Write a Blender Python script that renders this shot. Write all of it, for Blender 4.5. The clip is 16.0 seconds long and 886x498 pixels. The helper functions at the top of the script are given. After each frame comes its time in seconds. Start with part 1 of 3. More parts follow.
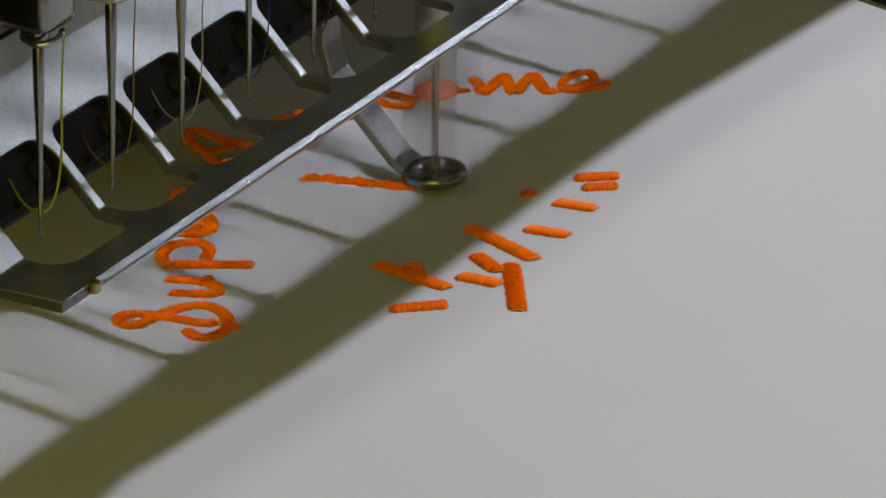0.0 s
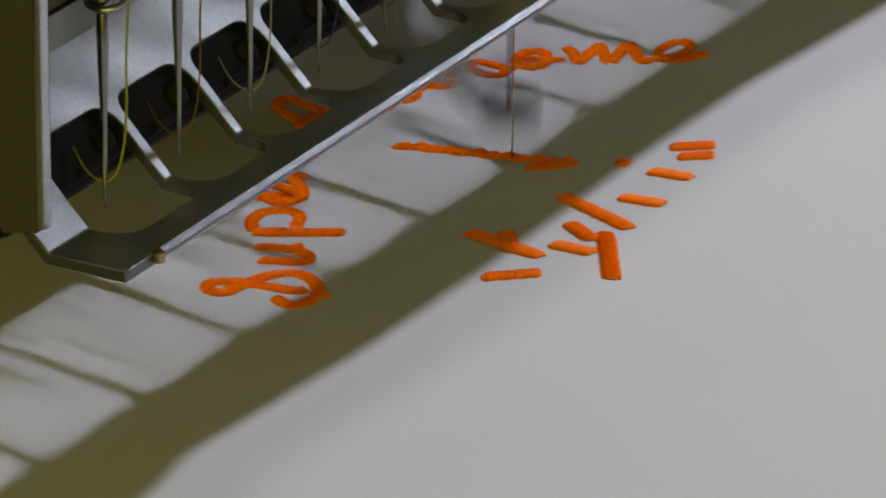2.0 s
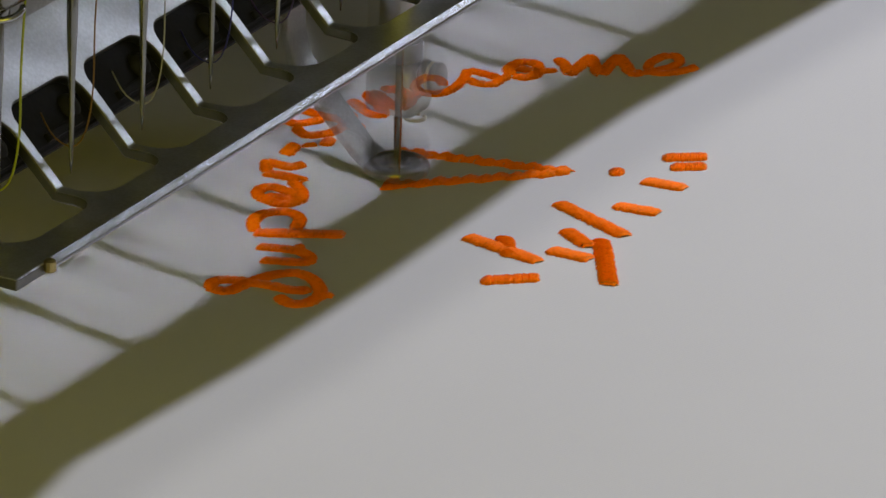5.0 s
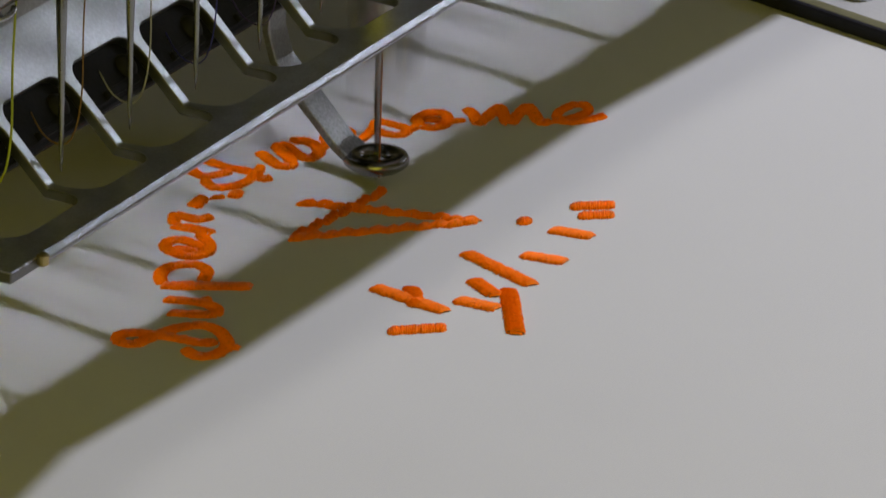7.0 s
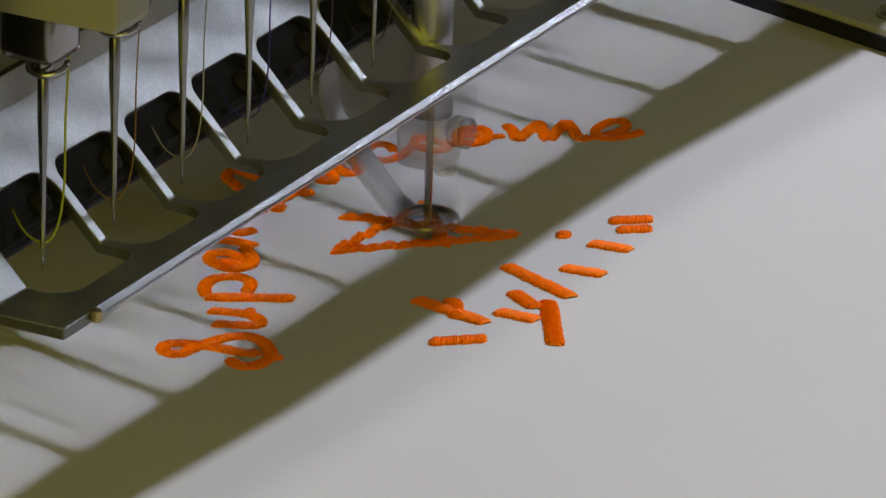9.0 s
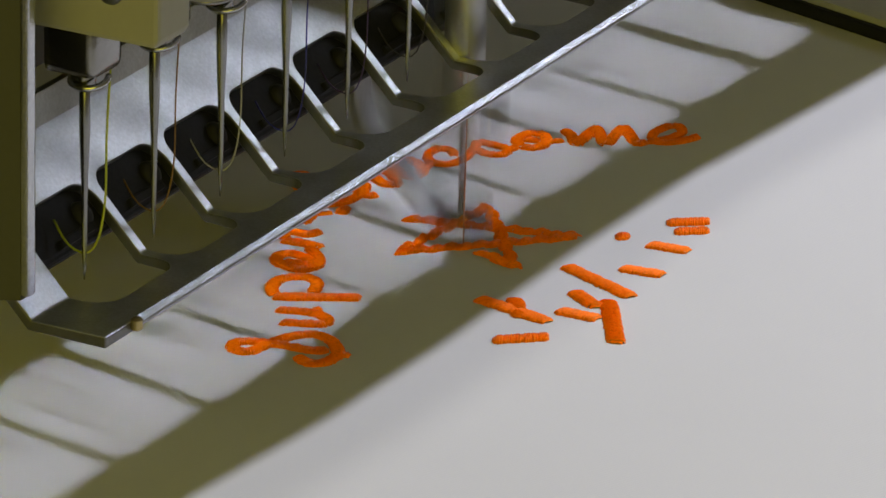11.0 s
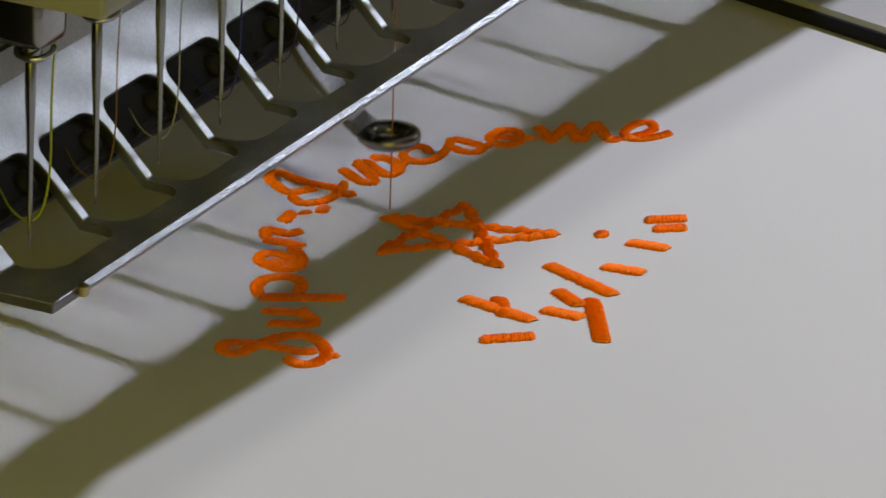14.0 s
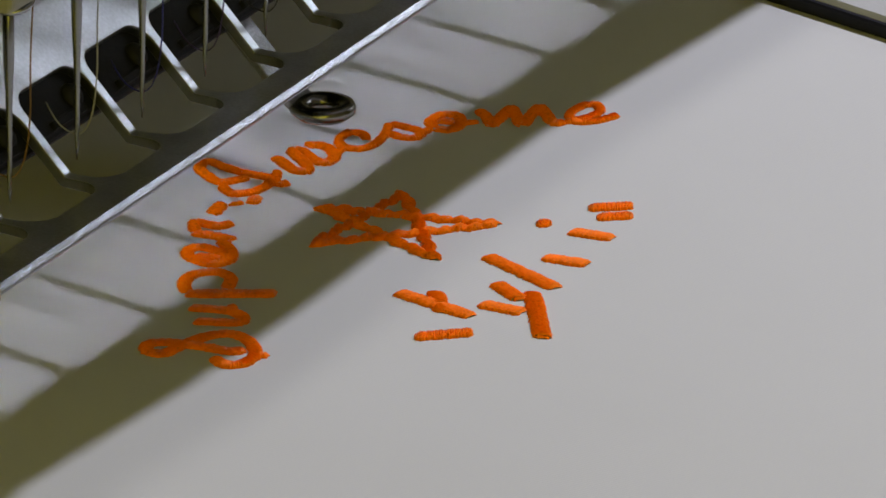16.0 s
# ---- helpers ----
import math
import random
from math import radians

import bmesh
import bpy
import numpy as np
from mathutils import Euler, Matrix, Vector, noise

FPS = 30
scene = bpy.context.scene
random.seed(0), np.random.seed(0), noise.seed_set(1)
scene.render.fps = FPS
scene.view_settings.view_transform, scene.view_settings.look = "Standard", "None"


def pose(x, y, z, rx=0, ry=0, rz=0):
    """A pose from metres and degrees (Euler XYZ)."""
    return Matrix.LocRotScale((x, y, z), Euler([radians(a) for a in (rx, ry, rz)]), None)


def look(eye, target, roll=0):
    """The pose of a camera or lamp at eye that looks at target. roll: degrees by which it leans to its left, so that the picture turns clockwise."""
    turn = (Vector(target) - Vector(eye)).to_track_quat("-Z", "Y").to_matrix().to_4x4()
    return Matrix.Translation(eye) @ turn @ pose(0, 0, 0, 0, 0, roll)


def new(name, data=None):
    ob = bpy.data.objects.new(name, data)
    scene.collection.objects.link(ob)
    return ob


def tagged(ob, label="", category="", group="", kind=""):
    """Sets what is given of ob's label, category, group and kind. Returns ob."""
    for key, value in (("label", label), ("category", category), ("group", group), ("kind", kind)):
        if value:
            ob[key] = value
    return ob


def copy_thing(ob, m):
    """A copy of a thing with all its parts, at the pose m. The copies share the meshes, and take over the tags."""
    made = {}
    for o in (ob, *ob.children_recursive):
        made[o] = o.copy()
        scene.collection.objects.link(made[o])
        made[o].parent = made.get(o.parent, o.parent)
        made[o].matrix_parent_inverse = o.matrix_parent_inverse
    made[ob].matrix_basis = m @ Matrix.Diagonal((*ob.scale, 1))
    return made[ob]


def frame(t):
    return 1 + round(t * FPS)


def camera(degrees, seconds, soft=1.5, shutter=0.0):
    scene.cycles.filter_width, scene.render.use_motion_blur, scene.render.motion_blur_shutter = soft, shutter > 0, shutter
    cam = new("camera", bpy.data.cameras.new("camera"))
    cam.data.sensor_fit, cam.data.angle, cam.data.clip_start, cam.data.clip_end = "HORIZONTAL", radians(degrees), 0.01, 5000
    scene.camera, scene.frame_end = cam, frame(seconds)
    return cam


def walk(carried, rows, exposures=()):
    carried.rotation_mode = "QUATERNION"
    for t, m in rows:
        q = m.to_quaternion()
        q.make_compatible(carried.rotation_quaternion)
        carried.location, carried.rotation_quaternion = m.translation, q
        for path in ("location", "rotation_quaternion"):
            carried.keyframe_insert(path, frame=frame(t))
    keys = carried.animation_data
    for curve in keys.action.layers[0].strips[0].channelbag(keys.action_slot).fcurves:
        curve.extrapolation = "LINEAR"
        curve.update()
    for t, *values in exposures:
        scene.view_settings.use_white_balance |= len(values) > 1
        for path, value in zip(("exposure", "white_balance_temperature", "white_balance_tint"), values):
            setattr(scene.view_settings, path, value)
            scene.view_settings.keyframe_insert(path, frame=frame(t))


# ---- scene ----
cam = camera(8.071, 16.0, soft=1.5, shutter=0.9)
PATH = [
    (0, pose(-0.70096, -0.42845, 0.38011, 67.1033, -0.6087, -62.2827)),
    (0.5, pose(-0.69995, -0.42901, 0.37699, 67.2009, -0.5688, -62.2469)),
    (1, pose(-0.69676, -0.43039, 0.37413, 67.1139, -0.2986, -62.1419)),
    (1.5, pose(-0.69398, -0.42840, 0.37342, 66.9429, -0.6310, -61.8622)),
    (2, pose(-0.68849, -0.42795, 0.36904, 67.2090, -0.3742, -61.3116)),
    (2.5, pose(-0.68984, -0.42666, 0.37076, 67.2626, -0.9392, -61.2395)),
    (3, pose(-0.69392, -0.42876, 0.37203, 67.2872, -0.9328, -61.3197)),
    (3.5, pose(-0.69486, -0.43019, 0.37007, 67.3969, -1.3827, -61.7302)),
    (4, pose(-0.69702, -0.42914, 0.36806, 67.5244, -1.5339, -61.9415)),
    (4.5, pose(-0.69457, -0.42857, 0.36890, 67.4958, -1.8061, -61.8828)),
    (7, pose(-0.72018, -0.43715, 0.37000, 68.0293, -1.4742, -62.5942)),
    (7.5, pose(-0.71996, -0.43504, 0.36887, 68.3261, -1.2623, -62.4790)),
    (8, pose(-0.71582, -0.43041, 0.37049, 68.2218, -1.5926, -62.3082)),
    (10.5, pose(-0.72912, -0.43730, 0.37038, 68.7516, -1.1355, -62.3473)),
    (11, pose(-0.73396, -0.43802, 0.37406, 68.6629, -1.3573, -62.1507)),
    (11.5, pose(-0.74080, -0.43784, 0.37484, 68.6933, -1.3747, -62.3405)),
    (12, pose(-0.75035, -0.43986, 0.37697, 68.5836, -1.4177, -62.5255)),
    (12.5, pose(-0.75978, -0.43944, 0.38136, 68.4329, -1.3531, -62.5944)),
    (13, pose(-0.75686, -0.43276, 0.38065, 68.2890, -1.6276, -62.9068)),
    (13.5, pose(-0.75449, -0.43212, 0.37969, 68.3565, -1.6563, -63.3649)),
    (14, pose(-0.75648, -0.43180, 0.38221, 68.2870, -1.6775, -63.6686)),
    (14.5, pose(-0.75100, -0.43453, 0.37765, 68.4008, -1.1936, -63.8622)),
    (15, pose(-0.73820, -0.43379, 0.37723, 68.1678, -1.1000, -63.9402)),
    (15.5, pose(-0.72733, -0.42897, 0.37384, 68.0787, -0.9243, -63.9033)),
    (16, pose(-0.71563, -0.42478, 0.37590, 67.7295, -1.1147, -63.8026)),
]
walk(cam, PATH, exposures=[(0, 0.0), (2, 0.0), (3, 0.12), (4, 0.04), (4.5, 0.04), (7, 0.0), (8, 0.07), (10.5, 0.25), (11, 0.3), (12.5, 0.27), (13.5, 0.2), (14.5, 0.03), (16, 0.0)])

# ---- light ----
# the room's dim yellowish lamp, the white work lamp before the machine, the LED strip under the sewing head
AMBER, WHITE = (1.0, 0.90, 0.03), (0.82, 0.825, 0.98)


def area_lamp(name, eye, target, watts, colour, sx, sy):
    data = bpy.data.lights.new(name, "AREA")
    data.shape, data.size, data.size_y, data.energy, data.color = "RECTANGLE", sx, sy, watts, colour
    ob = new(name, data)
    ob.matrix_world = look(eye, target)
    return ob


area_lamp("room_light", (-1.44, -0.38, 0.54), (0.08, 0, 0), 7.2, AMBER, 1.7, 1.1)
area_lamp("work_light", (0.90, -0.42, 0.95), (0.10, -0.06, 0), 13.3, (0.812, 0.82, 0.985), 0.017, 0.017)
area_lamp("work_light", (0.90, -0.345, 0.95), (0.10, -0.06, 0), 3.0, (0.92, 0.89, 0.84), 0.05, 0.05)
# added lamp without a known source, aimed to make the guard plate shine
area_lamp("plate_sheen_light", (1.42, -0.64, 0.58), (0.08, 0, 0.03), 1.4, (0.82, 0.87, 1.0), 0.24, 0.11)
# LEDs in a row under the head; an added, unseen mask limits each to one cell of the cloth
CELL, LED_Y, LED_Z, MASK_Z = 0.0266, 0.034, 0.070, 0.060
LED_X = [0.0295 + CELL * k for k in range(-2, 9)]
for lx in LED_X:
    area_lamp("led_light", (lx, LED_Y, LED_Z), (lx, LED_Y - 0.010, 0), 0.027, WHITE, 0.00050, 0.00050)

world = bpy.data.worlds.new("room_air")
world.use_nodes = True
world.node_tree.nodes["Background"].inputs[0].default_value = (0.5, 0.47, 0.2, 1)
world.node_tree.nodes["Background"].inputs[1].default_value = 0.003
scene.world = world

# ---- materials ----
def material(name, colour, rough=0.5, metal=0.0, grain=0.1, scale=400.0, bump=0.1, blotch=0.08, blotch_scale=40.0, sheen=0.0, random_value=0.0, spec=0.5):
    """A surface with fine grain, larger blotches and relief; scales are per metre."""
    m = bpy.data.materials.new(name)
    m.use_nodes = True
    nt = m.node_tree
    bsdf = nt.nodes["Principled BSDF"]
    bsdf.inputs["Metallic"].default_value = metal
    bsdf.inputs["Specular IOR Level"].default_value = spec
    if sheen:
        bsdf.inputs["Sheen Weight"].default_value = sheen
    geo = nt.nodes.new("ShaderNodeTexCoord")
    fine = nt.nodes.new("ShaderNodeTexNoise")
    fine.inputs["Scale"].default_value, fine.inputs["Detail"].default_value = scale, 4
    big = nt.nodes.new("ShaderNodeTexNoise")
    big.inputs["Scale"].default_value, big.inputs["Detail"].default_value = blotch_scale, 3
    for n in (fine, big):
        nt.links.new(geo.outputs["Object"], n.inputs["Vector"])
    value = nt.nodes.new("ShaderNodeMath")
    value.operation = "MULTIPLY_ADD"
    nt.links.new(fine.outputs["Fac"], value.inputs[0])
    value.inputs[1].default_value, value.inputs[2].default_value = 2 * grain, 1 - grain
    value2 = nt.nodes.new("ShaderNodeMath")
    value2.operation = "MULTIPLY_ADD"
    nt.links.new(big.outputs["Fac"], value2.inputs[0])
    value2.inputs[1].default_value, value2.inputs[2].default_value = 2 * blotch, 1 - blotch
    both = nt.nodes.new("ShaderNodeMath")
    both.operation = "MULTIPLY"
    nt.links.new(value.outputs[0], both.inputs[0])
    nt.links.new(value2.outputs[0], both.inputs[1])
    last = both
    if random_value:
        isl = nt.nodes.new("ShaderNodeNewGeometry")
        rnd = nt.nodes.new("ShaderNodeMath")
        rnd.operation = "MULTIPLY_ADD"
        nt.links.new(isl.outputs["Random Per Island"], rnd.inputs[0])
        rnd.inputs[1].default_value, rnd.inputs[2].default_value = 2 * random_value, 1 - random_value
        last = nt.nodes.new("ShaderNodeMath")
        last.operation = "MULTIPLY"
        nt.links.new(both.outputs[0], last.inputs[0])
        nt.links.new(rnd.outputs[0], last.inputs[1])
    mix = nt.nodes.new("ShaderNodeVectorMath")
    mix.operation = "SCALE"
    mix.inputs[0].default_value = colour
    nt.links.new(last.outputs[0], mix.inputs["Scale"])
    nt.links.new(mix.outputs[0], bsdf.inputs["Base Color"])
    ro = nt.nodes.new("ShaderNodeMath")
    ro.operation = "MULTIPLY_ADD"
    nt.links.new(big.outputs["Fac"], ro.inputs[0])
    ro.inputs[1].default_value, ro.inputs[2].default_value = 0.3 * rough, 0.85 * rough
    nt.links.new(ro.outputs[0], bsdf.inputs["Roughness"])
    if bump:
        b = nt.nodes.new("ShaderNodeBump")
        b.inputs["Strength"].default_value, b.inputs["Distance"].default_value = bump, 0.3 / scale
        nt.links.new(fine.outputs["Fac"], b.inputs["Height"])
        nt.links.new(b.outputs[0], bsdf.inputs["Normal"])
    return m


def cloth_material():
    """White woven cotton: fine warp and weft relief with faint uneven tone."""
    m = material("white_cotton", (0.56, 0.56, 0.56), 0.9, 0, 0.03, 2500, 0, 0.03, 25, 0.15)
    nt = m.node_tree
    bsdf = nt.nodes["Principled BSDF"]
    co = nt.nodes.new("ShaderNodeTexCoord")
    total = None
    for axis in ("X", "Y"):
        w = nt.nodes.new("ShaderNodeTexWave")
        w.bands_direction = axis
        w.inputs["Scale"].default_value, w.inputs["Distortion"].default_value = 520, 0.8
        nt.links.new(co.outputs["Object"], w.inputs["Vector"])
        if total is None:
            total = w.outputs["Fac"]
        else:
            a = nt.nodes.new("ShaderNodeMath")
            nt.links.new(total, a.inputs[0])
            nt.links.new(w.outputs["Fac"], a.inputs[1])
            total = a.outputs[0]
    fold = nt.nodes.new("ShaderNodeTexNoise")
    fold.inputs["Scale"].default_value, fold.inputs["Detail"].default_value = 30, 2
    nt.links.new(co.outputs["Object"], fold.inputs["Vector"])
    b1 = nt.nodes.new("ShaderNodeBump")
    b1.inputs["Strength"].default_value, b1.inputs["Distance"].default_value = 0.35, 0.0010
    nt.links.new(fold.outputs["Fac"], b1.inputs["Height"])
    b2 = nt.nodes.new("ShaderNodeBump")
    b2.inputs["Strength"].default_value, b2.inputs["Distance"].default_value = 0.14, 0.00005
    nt.links.new(total, b2.inputs["Height"])
    nt.links.new(b1.outputs[0], b2.inputs["Normal"])
    nt.links.new(b2.outputs[0], bsdf.inputs["Normal"])
    return m


CLOTH = cloth_material()
ORANGE = material("orange_thread", (1.0, 0.205, 0.0), 0.42, 0, 0.55, 2200, 0.6, 0.22, 400, spec=0.45)
ORANGE.node_tree.nodes["Principled BSDF"].inputs["Specular Tint"].default_value = (1.0, 0.55, 0.08, 1)
STEEL = material("brushed_steel", (0.52, 0.53, 0.56), 0.25, 1, 0.22, 1500, 0.22, 0.20, 130)
SHEET = material("bright_sheet_steel", (0.72, 0.74, 0.79), 0.34, 1, 0.20, 1800, 0.16, 0.45, 80)
DARK_STEEL = material("worn_chrome", (0.26, 0.255, 0.24), 0.22, 1, 0.15, 900, 0.15, 0.2, 120)
DULL = material("dull_steel", (0.18, 0.18, 0.175), 0.42, 1, 0.12, 900, 0.15, 0.15, 120)
SCRATCHED = material("scratched_steel", (0.30, 0.30, 0.30), 0.30, 1, 0.5, 1900, 1.0, 0.25, 300)
CHROME = material("polished_chrome", (0.44, 0.44, 0.44), 0.40, 1, 0.06, 900, 0.05, 0.08, 120)
NEEDLE = material("needle_steel", (0.27, 0.27, 0.27), 0.25, 1, 0.06, 900, 0.05, 0.08, 80)
BRASS = material("worn_brass", (0.45, 0.36, 0.16), 0.35, 1, 0.15, 900, 0.2, 0.1, 90)
RUBBER = material("black_rubber", (0.018, 0.018, 0.026), 0.55, 0, 0.2, 900, 0.2, 0.15, 60, spec=0.10)
BOSS = material("dark_plastic", (0.030, 0.030, 0.042), 0.5, 0, 0.1, 900, 0.1, 0.1, 60, spec=0.15)
PAINT = material("cream_paint", (0.32, 0.31, 0.25), 0.55, 0, 0.05, 700, 0.1, 0.08, 30)
DARK_PAINT = material("dark_olive_paint", (0.075, 0.074, 0.052), 0.6, 0, 0.06, 700, 0.1, 0.1, 30)
OLIVE = material("drab_inner_paint", (0.20, 0.18, 0.08), 0.7, 0, 0.06, 700, 0.1, 0.1, 30)
GREY_PLASTIC = material("grey_plastic", (0.46, 0.46, 0.46), 0.5, 0, 0.05, 900, 0.15, 0.06, 40)
TABLE = material("table_laminate", (0.30, 0.28, 0.24), 0.5, 0, 0.1, 200, 0.05, 0.1, 8)
WALL = material("wall_paint", (0.34, 0.31, 0.20), 0.8, 0, 0.04, 80, 0.1, 0.06, 2)
FLOOR = material("floor_vinyl", (0.22, 0.20, 0.16), 0.5, 0, 0.1, 60, 0.05, 0.1, 3)
CEIL = material("ceiling_paint", (0.70, 0.66, 0.52), 0.9, 0, 0.03, 60, 0.05, 0.05, 2)
LED_GLOW = bpy.data.materials.new("led_diffuser")
LED_GLOW.use_nodes = True
LED_GLOW.node_tree.nodes["Principled BSDF"].inputs["Emission Color"].default_value = (0.93, 0.95, 1, 1)
LED_GLOW.node_tree.nodes["Principled BSDF"].inputs["Emission Strength"].default_value = 2.0


def thread_material(name, colour):
    return material(name, colour, 0.5, 0, 0.25, 2500, 0.3, 0.1, 200)


# ---- building helpers ----
def part(name, bm, mat, parent=None, label="", smooth=False):
    me = bpy.data.meshes.new(name)
    bmesh.ops.recalc_face_normals(bm, faces=bm.faces)
    bm.to_mesh(me)
    bm.free()
    me.materials.append(mat)
    if smooth:
        for p in me.polygons:
            p.use_smooth = True
    ob = new(name, me)
    if parent is not None:
        ob.parent = parent
    if label:
        tagged(ob, label)
    return ob


def thing(name, label, category, group="", kind="", at=(0, 0, 0)):
    ob = new(name)
    ob.empty_display_size = 0.01
    ob.location = at
    return tagged(ob, label, category, group, kind)


def box(lo, hi, bevel=0.0, bm=None):
    bm = bm or bmesh.new()
    made = bmesh.ops.create_cube(bm, size=1)["verts"]
    for v in made:
        v.co = [lo[k] + (v.co[k] + 0.5) * (hi[k] - lo[k]) for k in range(3)]
    if bevel:
        edges = list({e for v in made for e in v.link_edges})
        bmesh.ops.bevel(bm, geom=edges, offset=bevel, segments=2, affect="EDGES", profile=0.6)
    return bm


def lathe(profile, centre=(0, 0, 0), n=24, bm=None, cap=True):
    """A body turned round z: profile rows are (radius, z)."""
    bm = bm or bmesh.new()
    rings = []
    for r, z in profile:
        rings.append([bm.verts.new((centre[0] + r * math.cos(a), centre[1] + r * math.sin(a), centre[2] + z))
                      for a in (2 * math.pi * k / n for k in range(n))])
    for a, b in zip(rings, rings[1:]):
        for k in range(n):
            bm.faces.new((a[k], a[(k + 1) % n], b[(k + 1) % n], b[k]))
    if cap:
        bm.faces.new(rings[0][::-1])
        bm.faces.new(rings[-1])
    return bm


def spline(points, step):
    """Points along a smooth curve through the given ones, about step apart."""
    pts = [Vector(p) for p in points]
    if len(pts) == 2:
        n = max(2, int((pts[1] - pts[0]).length / step))
        return [pts[0].lerp(pts[1], k / n) for k in range(n + 1)]
    out = []
    ext = [pts[0] * 2 - pts[1]] + pts + [pts[-1] * 2 - pts[-2]]
    for a, b, c, d in zip(ext, ext[1:], ext[2:], ext[3:]):
        n = max(1, int((c - b).length / step))
        for k in range(n):
            t = k / n
            out.append(0.5 * (2 * b + (c - a) * t + (2 * a - 5 * b + 4 * c - d) * t * t + (3 * b - a - 3 * c + d) * t ** 3))
    return out + [pts[-1]]


def tube(points, radius, n=6, bm=None):
    bm = bm or bmesh.new()
    pts = [Vector(p) for p in points]
    rings = []
    side = None
    for i, p in enumerate(pts):
        d = (pts[min(i + 1, len(pts) - 1)] - pts[max(i - 1, 0)]).normalized()
        side = d.orthogonal().normalized() if side is None else (side - d * side.dot(d)).normalized()
        up = d.cross(side)
        r = radius(i / (len(pts) - 1)) if callable(radius) else radius
        rings.append([bm.verts.new(p + (side * math.cos(a) + up * math.sin(a)) * r) for a in (2 * math.pi * k / n for k in range(n))])
    for a, b in zip(rings, rings[1:]):
        for k in range(n):
            bm.faces.new((a[k], a[(k + 1) % n], b[(k + 1) % n], b[k]))
    bm.faces.new(rings[0][::-1])
    bm.faces.new(rings[-1])
    return bm


# ---- room ----
def build_room():
    t = 0.1
    x0, x1, y0, y1, z0, z1 = -1.6, 1.8, -1.6, 1.4, -0.78, 1.7
    tagged(part("floor", box((x0, y0, z0 - t), (x1, y1, z0)), FLOOR), "brown vinyl workshop floor", "floor", kind="structure")
    tagged(part("ceiling", box((x0, y0, z1), (x1, y1, z1 + t)), CEIL), "pale painted ceiling", "ceiling", kind="structure")
    for name, lo, hi in (("wall_north", (x0 - t, y1, z0), (x1 + t, y1 + t, z1)), ("wall_south", (x0 - t, y0 - t, z0), (x1 + t, y0, z1)),
                         ("wall_east", (x1, y0, z0), (x1 + t, y1, z1)), ("wall_west", (x0 - t, y0, z0), (x0, y1, z1))):
        tagged(part(name, box(lo, hi), WALL), "plain cream painted wall", "wall", kind="structure")
    table = thing("machine_table", "grey-brown laminate table under the embroidery machine", "table", at=(0.05, 0, -0.06))
    part("tabletop", box((-0.5, -0.45, -0.03), (0.6, 0.5, 0), 0.004), TABLE, table)
    for x in (-0.46, 0.56):
        for y in (-0.41, 0.46):
            part("leg", box((x - 0.025, y - 0.025, -0.72), (x + 0.025, y + 0.025, -0.03), 0.003), GREY_PLASTIC, table)


# ---- machine ----
PITCH, ACTIVE = 0.020, 6
PLATE_Z = 0.034
SLOPE = Vector((0, 0.695, 0.719))
BEND_Y = -0.0009


def fold(x, s, plate_z=PLATE_Z):
    """A place on the folded guard plate: s runs from the front edge (negative) over the bend (0) up the slope."""
    return Vector((x, BEND_Y + s, plate_z)) if s <= 0 else Vector((x, BEND_Y, plate_z)) + SLOPE * s


def notch(x0, x1, depth, r0, r1):
    """The outline of a slot that starts at s = 0: down one side, round both corners, back up."""
    sg = 1 if depth > 0 else -1
    pts = [(x0, 0)]
    for k in range(7):
        a = math.pi / 2 * k / 6
        pts.append((x0 + r0 * (1 - math.cos(a)), depth - sg * r0 * (1 - math.sin(a))))
    for k in range(7):
        a = math.pi / 2 * k / 6
        pts.append((x1 - r1 * (1 - math.sin(a)), depth - sg * r1 * (1 - math.cos(a))))
    pts.append((x1, 0))
    return pts


